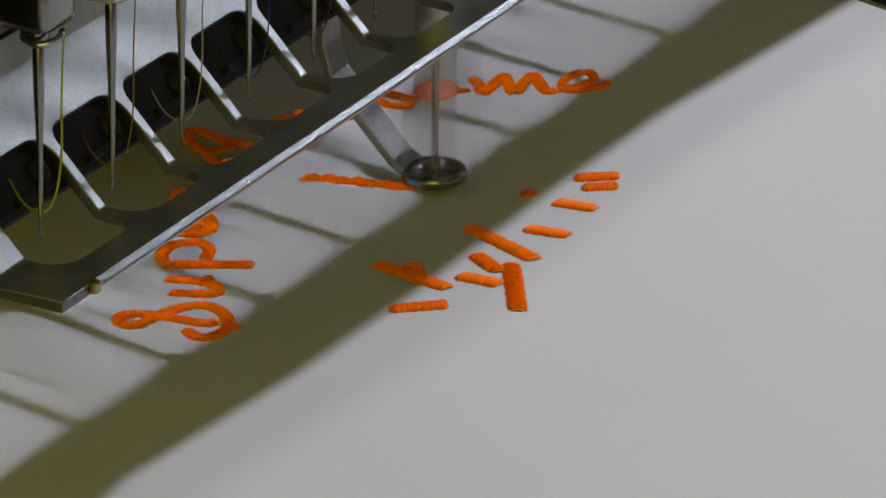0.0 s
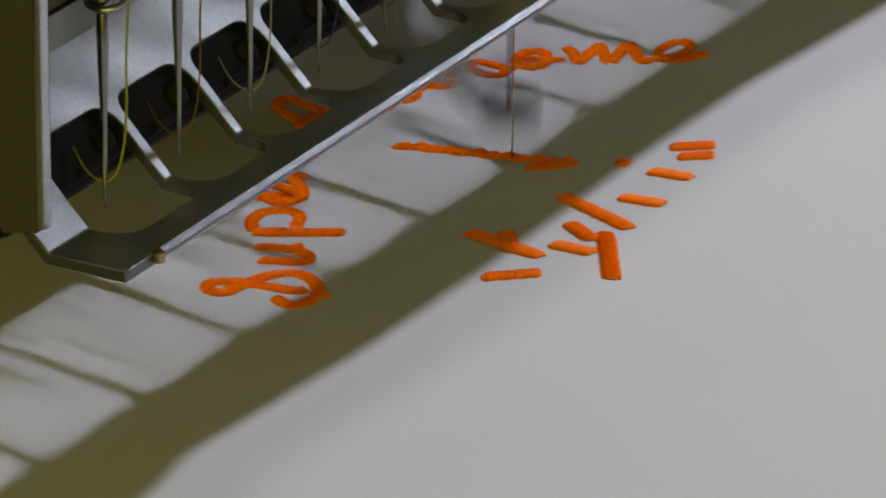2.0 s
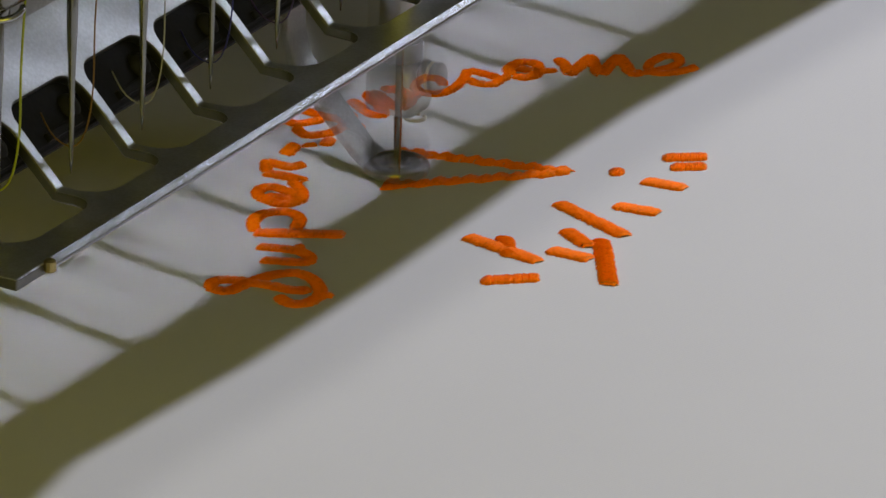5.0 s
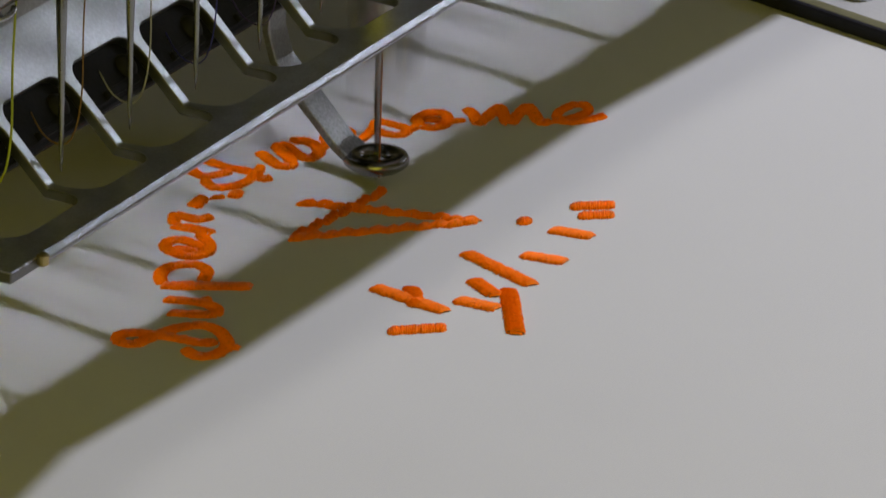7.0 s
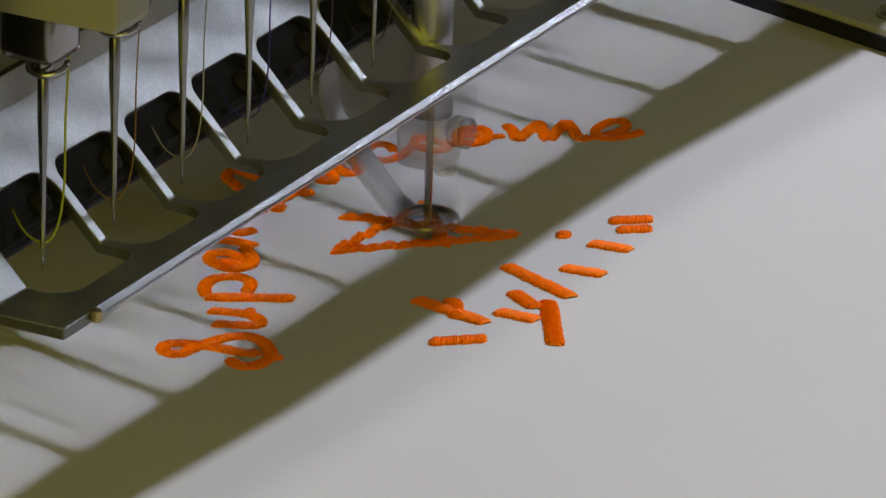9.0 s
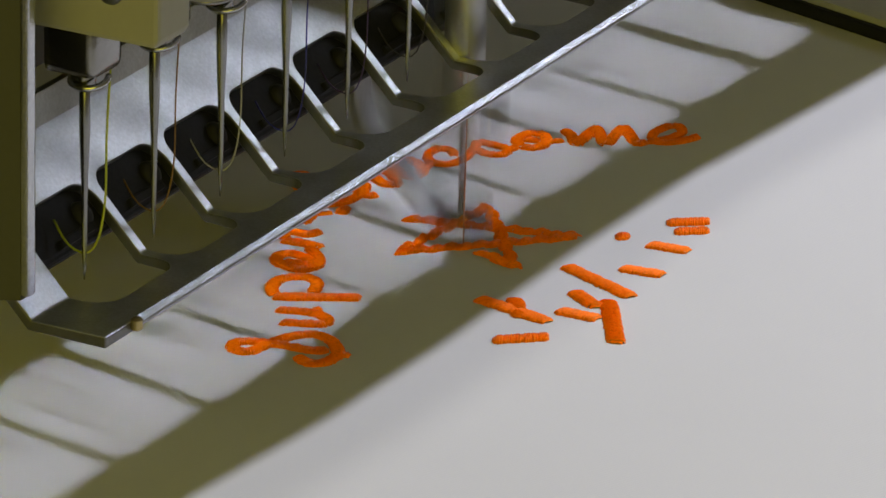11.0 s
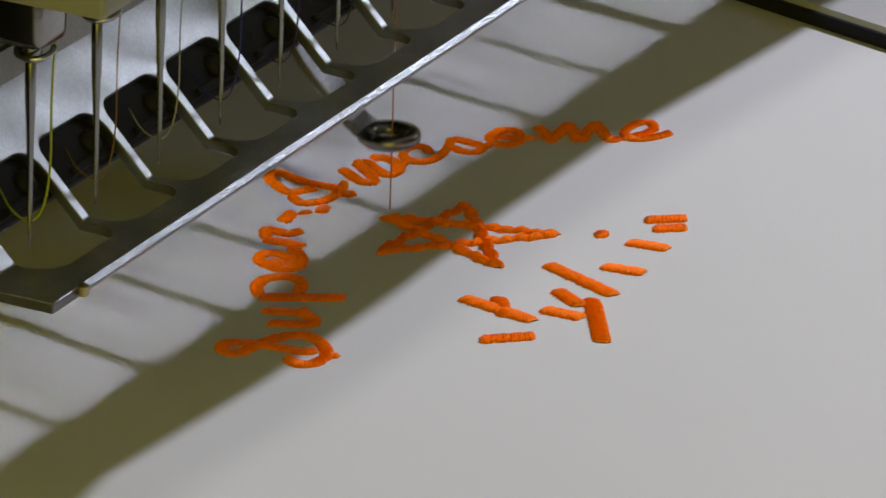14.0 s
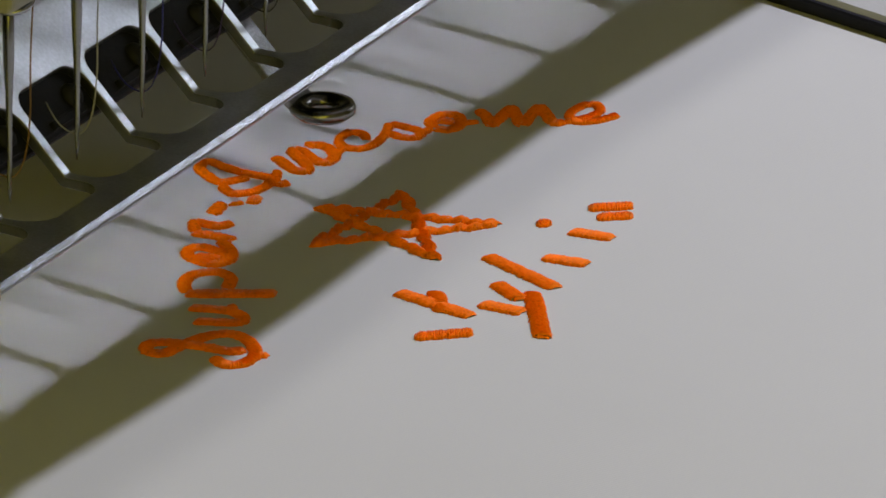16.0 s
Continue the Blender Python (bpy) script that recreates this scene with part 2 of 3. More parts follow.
def build_guard_plate():
    plate = thing("needle_guard_plate", "bent bright steel guard plate with a row of rounded slots", "machine part")
    slots = [(-0.0056, 0.0146)] + [(0.0168 + PITCH * k, 0.0346 + PITCH * k) for k in range(8)]
    left, right, front, top = -0.0163, 0.196, -0.0124, 0.0240
    bm = bmesh.new()
    outline = [(right, 0), (right, front), (left, front), (left, 0)]
    for x0, x1 in slots:
        outline += notch(x0, x1, -0.0066, 0.0045, 0.0035)
    bm.faces.new([bm.verts.new(fold(*p)) for p in outline])
    outline = [(right, 0), (right, top), (left, top), (left, 0)]
    for x0, x1 in slots:
        outline += notch(x0, x1, 0.0141, 0.0026, 0.0042)
    bm.faces.new([bm.verts.new(fold(*p)) for p in outline])
    a, b = fold(left, top), fold(right, top)
    up = Vector((0, 0.0012, 0.0048))
    bm.faces.new([bm.verts.new(p) for p in (a, b, b + up, a + up)])
    bmesh.ops.remove_doubles(bm, verts=bm.verts, dist=0.00001)
    body = part("slotted_sheet", bm, SHEET, plate)
    for mod, settings in (("SOLIDIFY", {}), ("BEVEL", {})):
        md = body.modifiers.new(mod.lower(), mod)
        if mod == "SOLIDIFY":
            body.data.materials.append(DULL)
            md.material_offset_rim = 1
            md.thickness, md.offset = 0.0018, -1 if body.data.polygons[0].normal.z > 0 else 1
        else:
            md.width, md.segments, md.limit_method = 0.00030, 3, "ANGLE"
    # rolled front lip and the worn brass-coloured stop at its end
    lip = bmesh.new()
    prof = [(0.0004, 0.0001), (0.0001, 0.0002), (-0.0006, -0.0005), (-0.0007, -0.0008), (-0.0006, -0.0011), (0.0004, -0.0012)]
    ends = [[lip.verts.new((x, BEND_Y + front + a, PLATE_Z + b)) for a, b in prof] for x in (-0.0072, right)]
    for k in range(6):
        lip.faces.new((ends[0][k], ends[0][(k + 1) % 6], ends[1][(k + 1) % 6], ends[1][k]))
    lip.faces.new(ends[0])
    lip.faces.new(ends[1][::-1])
    part("front_lip", lip, STEEL, plate, "polished bevelled front lip")
    part("stop_pin", lathe([(0.0006, 0), (0.0009, 0.0002), (0.0009, 0.0016), (0.0005, 0.0019)], (-0.0084, BEND_Y + front - 0.0005, PLATE_Z - 0.0014), 12), BRASS, plate, "small brass-coloured stop pin")




def build_thread_bar():
    """Black rubber bar behind the slots, with a moulded boss at each slot."""
    bar = thing("thread_holder_bar", "black rubber thread holder bar with moulded bosses", "machine part")
    below = Vector((0, 0.719, -0.695))

    def at(x, along, deep):
        return fold(x, along) + below * deep

    prof = [(0.0056, 0.0024), (0.0062, 0.0017), (0.0165, 0.0017), (0.0165, 0.0060), (0.0068, 0.0064), (0.0056, 0.0054)]
    bm = bmesh.new()
    ends = [[bm.verts.new(at(x, a, d)) for a, d in prof] for x in (-0.0155, 0.1955)]
    n = len(prof)
    for k in range(n):
        bm.faces.new((ends[0][k], ends[0][(k + 1) % n], ends[1][(k + 1) % n], ends[1][k]))
    bm.faces.new(ends[0])
    bm.faces.new(ends[1][::-1])
    bmesh.ops.bevel(bm, geom=[e for e in bm.edges if abs((e.verts[0].co - e.verts[1].co).normalized().x) > 0.9], offset=0.0005, segments=2, affect="EDGES")
    part("bar", bm, RUBBER, bar)
    for k in range(9):
        b = lathe([(0.0019, -0.0004), (0.0019, 0.0005), (0.0017, 0.0010), (0.0013, 0.0014), (0.0007, 0.0017), (0.0002, 0.0018)], (0, 0, 0), 20)
        for v in b.verts:
            v.co.y *= 1.1
        bmesh.ops.rotate(b, verts=b.verts, matrix=Matrix.Rotation(radians(46), 3, "X"))
        bmesh.ops.translate(b, verts=b.verts, vec=at(0.0110 + PITCH * k, 0.0098, 0.0020))
        part("boss", b, BOSS, bar, "smooth dark boss", True)
        # the moulded pocket that holds the thread end
        c = box((-0.0055, -0.0008, -0.0002), (0.0040, 0.0006, 0.0009), 0.0003)
        bmesh.ops.rotate(c, verts=c.verts, matrix=Matrix.Rotation(radians(46), 3, "X"))
        bmesh.ops.translate(c, verts=c.verts, vec=at(0.0075 + PITCH * k, 0.0075, 0.0018))
        part("thread_rib", c, RUBBER, bar)




def needle_mesh(tip):
    """A sewing machine needle with its point at z = tip: shank, shoulder, blade, eye bulge, point."""
    prof = [(0.00010, -0.0006), (0.00026, 0.0016), (0.00040, 0.0045), (0.00044, 0.0090), (0.00050, 0.0140), (0.00062, 0.0180), (0.00078, 0.0215),
            (0.00082, 0.0235), (0.00082, 0.0420)]
    return lathe([(r, z + tip) for r, z in prof], (0, 0, 0), 14)


def build_needle_units():
    """Seven needle bars in a row; each has a housing, a clamp block, a wire thread guide and a needle. The working one moves."""
    tip = 0.0353
    first = thing("needle_unit", "parked needle bar with steel needle and clamp block", "needle bar", "row of needle bars")
    part("clamp_block", box((-0.0046, -0.0042, tip + 0.0322), (0.0040, 0.0046, 0.0775), 0.0014), DARK_STEEL, first, "dark chromed clamp block", True)
    part("clamp_collar", lathe([(0.0008, 0), (0.0017, 0.0003), (0.0017, 0.0030)], (0, 0, tip + 0.0296), 18), DARK_STEEL, first, smooth=True)
    guide = [(0.0026 * math.cos(a) + 0.0006, 0.0028 * math.sin(a) - 0.0004, tip + 0.0306 + 0.0008 * math.cos(a)) for a in (2 * math.pi * k / 24 for k in range(21))]
    part("wire_guide", tube(guide, 0.00050, 8), STEEL, first, "bright wire thread guide", True)
    part("clamp_screw", lathe([(0.0016, 0), (0.0018, 0.0003), (0.0018, 0.0016), (0.0012, 0.0020)], (0.0072, -0.0002, tip + 0.036), 14), STEEL, first, smooth=True)
    part("needle", needle_mesh(tip), NEEDLE, first, "slender polished steel needle", True)
    for k in range(1, 6):
        copy_thing(first, pose(PITCH * k, 0, 0))
    for k in (0, 1):
        cover = thing("needle_bar_cover", "cream painted cover over a needle bar", "machine part", "needle bar covers", at=(PITCH * k, 0, 0))
        if k:
            hb = lathe([(0.0030, 0.0772), (0.0046, 0.0762), (0.0058, 0.0768), (0.0062, 0.0785), (0.0062, 0.0960)], (-0.0036, -0.0106, 0), 28)
        else:
            hb = box((-0.0080, -0.0168, 0.0757), (0.0012, 0.0062, 0.0960), 0.0008)
        for v in hb.verts:
            if not k and v.co.y < -0.016 and v.co.z < 0.077:
                v.co.z += 0.0006
        part("shell", hb, PAINT, cover, smooth=bool(k))
        if k:
            part("opening_ring", lathe([(0.0026, 0.0764), (0.0030, 0.0756), (0.0042, 0.0756), (0.0047, 0.0763)], (-0.0036, -0.0106, 0), 28), DARK_STEEL, cover, "dark steel ring round the opening", True)
        else:
            screw = lathe([(0.0022, 0), (0.0022, 0.0005), (0.0016, 0.0009), (0.0006, 0.0009)], (0, 0, 0), 20)
            bmesh.ops.rotate(screw, verts=screw.verts, matrix=Matrix.Rotation(radians(-90), 3, "Y"))
            bmesh.ops.translate(screw, verts=screw.verts, vec=(-0.0079, -0.0090, 0.0835))
            part("cover_screw", screw, DULL, cover, "dull steel screw", True)
    work = thing("working_needle_bar", "moving needle bar with steel needle and round clamp", "needle bar", at=(PITCH * ACTIVE, 0, 0))
    part("needle", needle_mesh(0.0), NEEDLE, work, "slender polished steel needle", True)
    block = box((-0.0040, -0.0043, 0.0208), (0.0040, 0.0043, 0.0295), 0.0016)
    part("clamp_block", block, CHROME, work, "polished chrome needle clamp block", True)
    part("clamp_neck", lathe([(0.0030, 0.0293), (0.0037, 0.0297), (0.0037, 0.0322), (0.0028, 0.0328)], (0, 0, 0), 20), DULL, work, smooth=True)
    part("bar", lathe([(0.0033, 0.0327), (0.0034, 0.0330), (0.0034, 0.115)], (0, 0, 0), 24), CHROME, work, "bright round needle bar", True)
    part("thread_eye", tube([(0.0016 * math.cos(a), -0.0030 + 0.0016 * math.sin(a), 0.0202) for a in (2 * math.pi * k / 16 for k in range(15))], 0.00035, 6), BRASS, work, smooth=True)
    screw = lathe([(0.0024, 0), (0.0026, 0.0003), (0.0026, 0.0012), (0.0022, 0.0014), (0.0022, 0.0018), (0.0026, 0.0020), (0.0026, 0.0029), (0.0023, 0.0032)], (0, 0, 0), 20)
    bmesh.ops.rotate(screw, verts=screw.verts, matrix=Matrix.Rotation(radians(90), 3, "X"))
    bmesh.ops.translate(screw, verts=screw.verts, vec=(0, -0.0042, 0.0275))
    part("clamp_screw", screw, DULL, work, "dark two-flanged clamp screw", True)
    collar = lathe([(0.0023, 0), (0.0025, 0.0001), (0.0025, 0.0005), (0.0023, 0.0006)], (0, 0, 0), 20)
    bmesh.ops.rotate(collar, verts=collar.verts, matrix=Matrix.Rotation(radians(90), 3, "X"))
    bmesh.ops.translate(collar, verts=collar.verts, vec=(0, -0.0055, 0.0275))
    part("screw_collar", collar, BRASS, work, "brass-coloured collar", True)
    return work


def build_parked_threads():
    """Each parked needle's thread hangs beside it, loops through the eye and runs back to the holder bar."""
    colours = (("yellow-green", (0.42, 0.46, 0.02)), ("golden brown", (0.24, 0.12, 0.02)), ("silver grey", (0.42, 0.41, 0.38)),
               ("royal blue", (0.03, 0.03, 0.28)), ("dark violet", (0.05, 0.025, 0.13)), ("black", (0.035, 0.03, 0.05)))
    for k, (word, rgb) in enumerate(colours):
        mat = thread_material(word.replace(" ", "_").replace("-", "_") + "_thread", rgb)
        ob = thing("parked_thread", word + " thread looped from needle eye to holder bar", "thread", "parked threads", at=(PITCH * k, 0, 0))
        dx = 0.0006 * math.sin(3.1 * k)
        pts = [(0.0075 + dx, -0.001, 0.082), (0.0055, -0.0010, 0.0655), (0.0042 + dx, -0.0012, 0.0560), (0.0036 + dx, -0.0014, 0.0470), (0.0022, -0.0012, 0.0410), (0.0002, -0.0006, 0.0390),
               (0.0006, 0.0020, 0.0388), (0.0018, 0.0046, 0.0396), (0.0034, 0.0072, 0.0414)]
        part("strand", tube(spline(pts, 0.0012), 0.00012 if k else 0.00018, 6), mat, ob, smooth=True)


def build_presser_foot():
    """Round foot on a bent flat arm; its origin is at the sole's centre."""
    foot = thing("presser_foot", "chromed round presser foot on a bent flat arm", "presser foot", at=(PITCH * ACTIVE, 0, 0.0125))
    ring = [(0.0021, 0.0002), (0.0026, -0.0004), (0.0042, -0.0005), (0.0053, 0.0004), (0.0054, 0.0012), (0.0050, 0.0019), (0.0036, 0.0022), (0.0025, 0.0017), (0.0021, 0.0009), (0.0021, 0.0002)]
    part("ring", lathe(ring, (0, 0, 0), 36, cap=False), DARK_STEEL, foot, "dark chromed round sole", True)
    rows = [((0, 0.0036, 0.0011), 0.0034), ((0, 0.0062, 0.0027), 0.0031), ((0, 0.0105, 0.0072), 0.0032), ((0, 0.0150, 0.0118), 0.0033), ((0, 0.0178, 0.0152), 0.0029), ((0, 0.0192, 0.0200), 0.0029), ((0, 0.0192, 0.0560), 0.0029)]
    bm = bmesh.new()
    rings = []
    for i, (p, w) in enumerate(rows):
        a, b = rows[max(i - 1, 0)][0], rows[min(i + 1, len(rows) - 1)][0]
        d = (Vector(b) - Vector(a)).normalized()
        nrm = Vector((1, 0, 0)).cross(d) * 0.0007
        rings.append([bm.verts.new(Vector(p) + Vector((sx * w, 0, 0)) + nrm * sn) for sx, sn in ((-1, -1), (1, -1), (1, 1), (-1, 1))])
    for a, b in zip(rings, rings[1:]):
        for k in range(4):
            bm.faces.new((a[k], a[(k + 1) % 4], b[(k + 1) % 4], b[k]))
    bm.faces.new(rings[0][::-1])
    bm.faces.new(rings[-1])
    bmesh.ops.bevel(bm, geom=bm.edges[:], offset=0.00018, segments=1, affect="EDGES")
    part("arm", bm, SCRATCHED, foot, "scratched flat steel arm")
    return foot


def on_mask(lx, gx, gy):
    """Where the ray from the LED at lx to a place on the cloth goes through the mask."""
    f = (LED_Z - MASK_Z) / LED_Z
    return Vector((lx + (gx - lx) * f, LED_Y + (gy - LED_Y) * f, MASK_Z))


def light_mask(lx, inset=0.0013):
    """Unseen light-shaping plate with a rounded, slightly skewed opening under one LED."""
    front, back, half, r = 0.0034 - 0.034 * lx, 0.033, CELL / 2 - inset, 0.0024
    loop = []
    for sx, cy, a0 in ((1, back - r, 0), (-1, back - r, 90), (-1, front + r, 180), (1, front + r, 270)):
        for k in range(7):
            a = radians(a0 + 15 * k)
            gy = cy + r * math.sin(a)
            loop.append(on_mask(lx, lx + sx * (half - r) + r * math.cos(a) + 0.20 * (gy - 0.015), gy))
    bm = bmesh.new()
    mid = sum(loop, Vector()) / len(loop)
    x0, x1, y0, y1 = lx - CELL / 2, lx + CELL / 2, 0.0256, 0.0376
    inner = [bm.verts.new(p) for p in loop]
    outer = []
    for p in loop:
        d = p - mid
        reach = min(((x1 if d.x > 0 else x0) - mid.x) / d.x if abs(d.x) > 1e-7 else 9, ((y1 if d.y > 0 else y0) - mid.y) / d.y if abs(d.y) > 1e-7 else 9)
        outer.append(bm.verts.new(mid + d * reach))
    for x, y in ((x0, y0), (x1, y0), (x1, y1), (x0, y1)):
        near = min(outer, key=lambda v: (v.co.x - x) ** 2 + (v.co.y - y) ** 2)
        near.co.x, near.co.y = x, y
    n = len(loop)
    faces = [bm.faces.new((inner[k], inner[(k + 1) % n], outer[(k + 1) % n], outer[k])) for k in range(n)]
    made = bmesh.ops.extrude_face_region(bm, geom=faces)
    bmesh.ops.translate(bm, verts=[v for v in made["geom"] if isinstance(v, bmesh.types.BMVert)], vec=(0, 0, 0.0003))
    return bm


# fitted so that the boards' shadow ends along the dark band's front edge
SHADE_EDGE = [(-0.0148, -0.0900), (0.0986, -0.0779), (0.1258, -0.0741), (0.1327, -0.0730), (0.171, -0.0761), (0.2024, -0.0770), (0.2444, -0.0768), (0.2758, -0.0775), (0.2895, -0.0789), (0.3347, -0.0830), (0.4807, -0.095)]


def shade_board(back, z0, z1):
    """An unseen board that blocks the work lamp; its front follows the wavy fitted edge, back gives its rear edge."""
    bm = bmesh.new()
    rim = [(x, y) for x, y in SHADE_EDGE] + [(x, back(x, y)) for x, y in SHADE_EDGE[::-1]]
    v = [[bm.verts.new((x, y, z)) for x, y in rim] for z in (z0, z1)]
    n = len(rim)
    bm.faces.new(v[0][::-1])
    bm.faces.new(v[1])
    for k in range(n):
        bm.faces.new((v[0][k], v[0][(k + 1) % n], v[1][(k + 1) % n], v[1][k]))
    return bm


def build_head():
    """The sewing head round the needles: side plate, rear body, the LED row, and unseen boards and masks added to shape
    the light.
    """
    head = thing("embroidery_machine", "cream painted embroidery machine over the hoop", "embroidery machine")
    bm = bmesh.new()
    outline = [(-0.0004, 0.0378), (0.0050, 0.0368), (0.0105, 0.0450), (0.0300, 0.0610), (0.0600, 0.0640), (0.0600, 0.135), (-0.0004, 0.135)]
    faces = [[bm.verts.new((x, y, z)) for y, z in outline] for x in (-0.0185, -0.0167)]
    n = len(outline)
    bm.faces.new(faces[0])
    bm.faces.new(faces[1][::-1])
    for k in range(n):
        bm.faces.new((faces[0][k], faces[0][(k + 1) % n], faces[1][(k + 1) % n], faces[1][k]))
    part("side_plate", bm, DARK_PAINT, head, "painted side plate")
    part("side_edge", box((-0.0187, -0.0018, 0.0385), (-0.0165, -0.0005, 0.135), 0.0004), STEEL, head, "bare bright front edge of the side plate")
    part("rear_body", box((-0.0160, 0.0450, 0.0560), (0.2600, 0.1600, 0.2100), 0.003), OLIVE, head)
    part("top_cover", box((-0.0600, -0.0800, 0.1800), (0.4600, 0.1600, 0.2200), 0.004), PAINT, head)
    # out of view; these two boards are added to throw the band of shadow
    part("front_shade", shade_board(lambda x, y: -0.0489 + 0.09 * (x - 0.02), 0.14, 0.146), PAINT, head)
    part("shade_wall", shade_board(lambda x, y: y + 0.0022, 0.146, 0.18), PAINT, head)
    part("needle_case", box((-0.0160, 0.0060, 0.0770), (0.2600, 0.0440, 0.1790), 0.0008), OLIVE, head)
    # unseen trough under the needle case, added to cut the LEDs' light into one masked cell each
    part("baffle_front", box((LED_X[0] - CELL / 2, 0.0250, 0.0590), (LED_X[-1] + CELL / 2, 0.0258, 0.0768)), DARK_PAINT, head)
    part("baffle_back", box((LED_X[0] - CELL / 2, 0.0374, 0.0460), (LED_X[-1] + CELL / 2, 0.0384, 0.0768)), DARK_PAINT, head)
    for lx in LED_X:
        part("led", box((lx - 0.0012, LED_Y - 0.0012, 0.0712), (lx + 0.0012, LED_Y + 0.0012, 0.0722), 0.0002), LED_GLOW, head, "small white LED")
        part("light_mask", light_mask(lx, 0.0040 if lx > 0.23 else 0.0013), DARK_PAINT, head)
        part("baffle_rib", box((lx + CELL / 2 - 0.0004, 0.0258, 0.0599), (lx + CELL / 2 + 0.0004, 0.0374, 0.0768)), DARK_PAINT, head)
        # thin unseen rods, added only for the streaks their shadows draw on the cloth
        for u, g0, w in ((0.05, 9, 0.00010), (-0.24, 5, 0.00013), (0.30, 14, 0.00012), (-0.38, 20, 0.00016), (0.17, 17, 0.00015)):
            wobble = 0.06 * math.sin(140 * lx + 9 * u)
            gy = g0 + 5 * math.sin(90 * lx + 20 * u)
            a, b = (on_mask(lx, lx + (u + wobble) * CELL + 0.00020 * (g - 15), g / 1000) for g in (gy, 35.5))
            part("streak_caster", tube([a, a.lerp(b, 0.4), b], lambda f, w=w: 0.8 * w * (0.35 + 0.65 * min(1, 2.2 * f)), 6), DARK_PAINT, head)


# ---- hoop, cloth and embroidery ----
def satin(bm, path, width, pitch=0.00024, height=0.00058, slant=0.2, jitter=0.15, taper=0.0006):
    """Satin stitches across a path (metres, on the cloth): one strand that zigzags over a padded underlay."""
    pts = [Vector((x, y, 0)) for x, y in path]
    along = spline(pts, 0.00005)
    lengths = [0.0]
    for a, b in zip(along, along[1:]):
        lengths.append(lengths[-1] + (b - a).length)
    total = lengths[-1]
    arch = ((-1.0, -0.05), (-0.86, 0.52), (-0.52, 0.88), (0.0, 1.0), (0.52, 0.88), (0.86, 0.52), (1.0, -0.05))
    i, s, flip, prev, under = 0, 0.0, 1, None, None
    step = 0
    r = 0.00017
    while s < total:
        while i < len(lengths) - 2 and lengths[i + 1] < s:
            i += 1
        p = along[i]
        j0, j1 = max(0, i - 8), min(len(along) - 1, i + 8)
        d = (along[j1] - along[j0]).normalized()
        side = Vector((-d.y, d.x, 0))
        ends = min(1.0, 0.3 + 0.7 * min(s, total - s) / taper)
        full = width / 2 * (0.5 + 0.5 * ends)
        w = full * (1 + random.uniform(-jitter, jitter))
        lean = d * slant * w
        lift = random.uniform(0.88, 1.14) * ends
        if step % 4 == 0:
            row = [bm.verts.new(p + side * (full * 0.93 * f) + d * slant * full * 0.93 * f + Vector((0, 0, height * hgt * 0.86 * ends))) for f, hgt in arch]
            if under:
                for k in range(len(row) - 1):
                    bm.faces.new((under[k], under[k + 1], row[k + 1], row[k]))
            under = row
        for f, hgt in arch if flip > 0 else arch[::-1]:
            c = p + side * (w * f) + lean * f
            c += d * random.uniform(-0.00006, 0.00006)
            c.z = height * hgt * lift
            q = [bm.verts.new(c + d * r), bm.verts.new(c + Vector((0, 0, r * 1.2))), bm.verts.new(c - d * r)]
            if prev:
                bm.faces.new((prev[0], prev[1], q[1], q[0]))
                bm.faces.new((prev[1], prev[2], q[2], q[1]))
            prev = q
        flip = -flip
        step += 1
        s += pitch * random.uniform(0.85, 1.15)
    return bm


# cursive letters: place on the cloth (mm), strokes (mm from there, width in mm)
LETTERS = []
LETTERS.append(("S", (58, -13), [
    (2.1, [(-2.9, -2.1), (-4.3, -4.9), (-2.4, -7.0), (1.7, -6.8), (5.6, -3.5), (6.5, 0.3), (3.9, 2.8), (-0.5, 4.4), (-5.0, 5.4), (-5.4, 7.9), (-3.1, 9.1), (-1.2, 7.4), (-0.3, 4.0), (0.2, 0.4), (0.5, -2.9), (2.1, -4.9)]),
    (1.5, [(1.3, -7.0), (1.7, -9.1)]),
]))
LETTERS.append(("u", (71, -8), [
    (2.1, [(-4.7, 2.2), (-3.2, -1.5), (-1.8, -4.0), (0.5, -3.2), (1.3, -0.0), (-0.4, 5.4)]),
    (1.5, [(1.7, 0.2), (3.6, -0.8)]),
]))
LETTERS.append(("p", (81, -1), [
    (2.6, [(-5.7, 1.5), (1.1, -10.7)]),
    (2.1, [(-5.3, 1.7), (-1.8, 4.0), (1.8, 4.1), (4.3, 1.4), (3.1, -1.6), (-1.3, -3.1)]),
]))
LETTERS.append(("e", (91, 5), [
    (2.1, [(-1.5, 1.7), (-0.6, -2.4), (1.7, -0.7), (2.1, 2.6), (-0.4, 3.6), (-2.7, 1.5), (-3.2, -2.3), (-0.3, -3.8), (3.3, -2.1), (5.7, 0.9)]),
]))
LETTERS.append(("r", (100, 9), [
    (2.3, [(-2.3, 2.4), (-1.7, -1.2), (-1.9, -4.8)]),
    (2, [(-1.5, 2.5), (1.9, 4.2), (2.1, 0.4), (4.5, -1.1)]),
]))
LETTERS.append(("hyphen", (112, 11), [
    (2.4, [(-5.6, 1.6), (-0.8, 2.2)]),
    (0.5, [(-1.0, 1.1), (0.9, -0.7)]),
    (3.2, [(2.4, -0.5), (3.6, -2.6)]),
]))
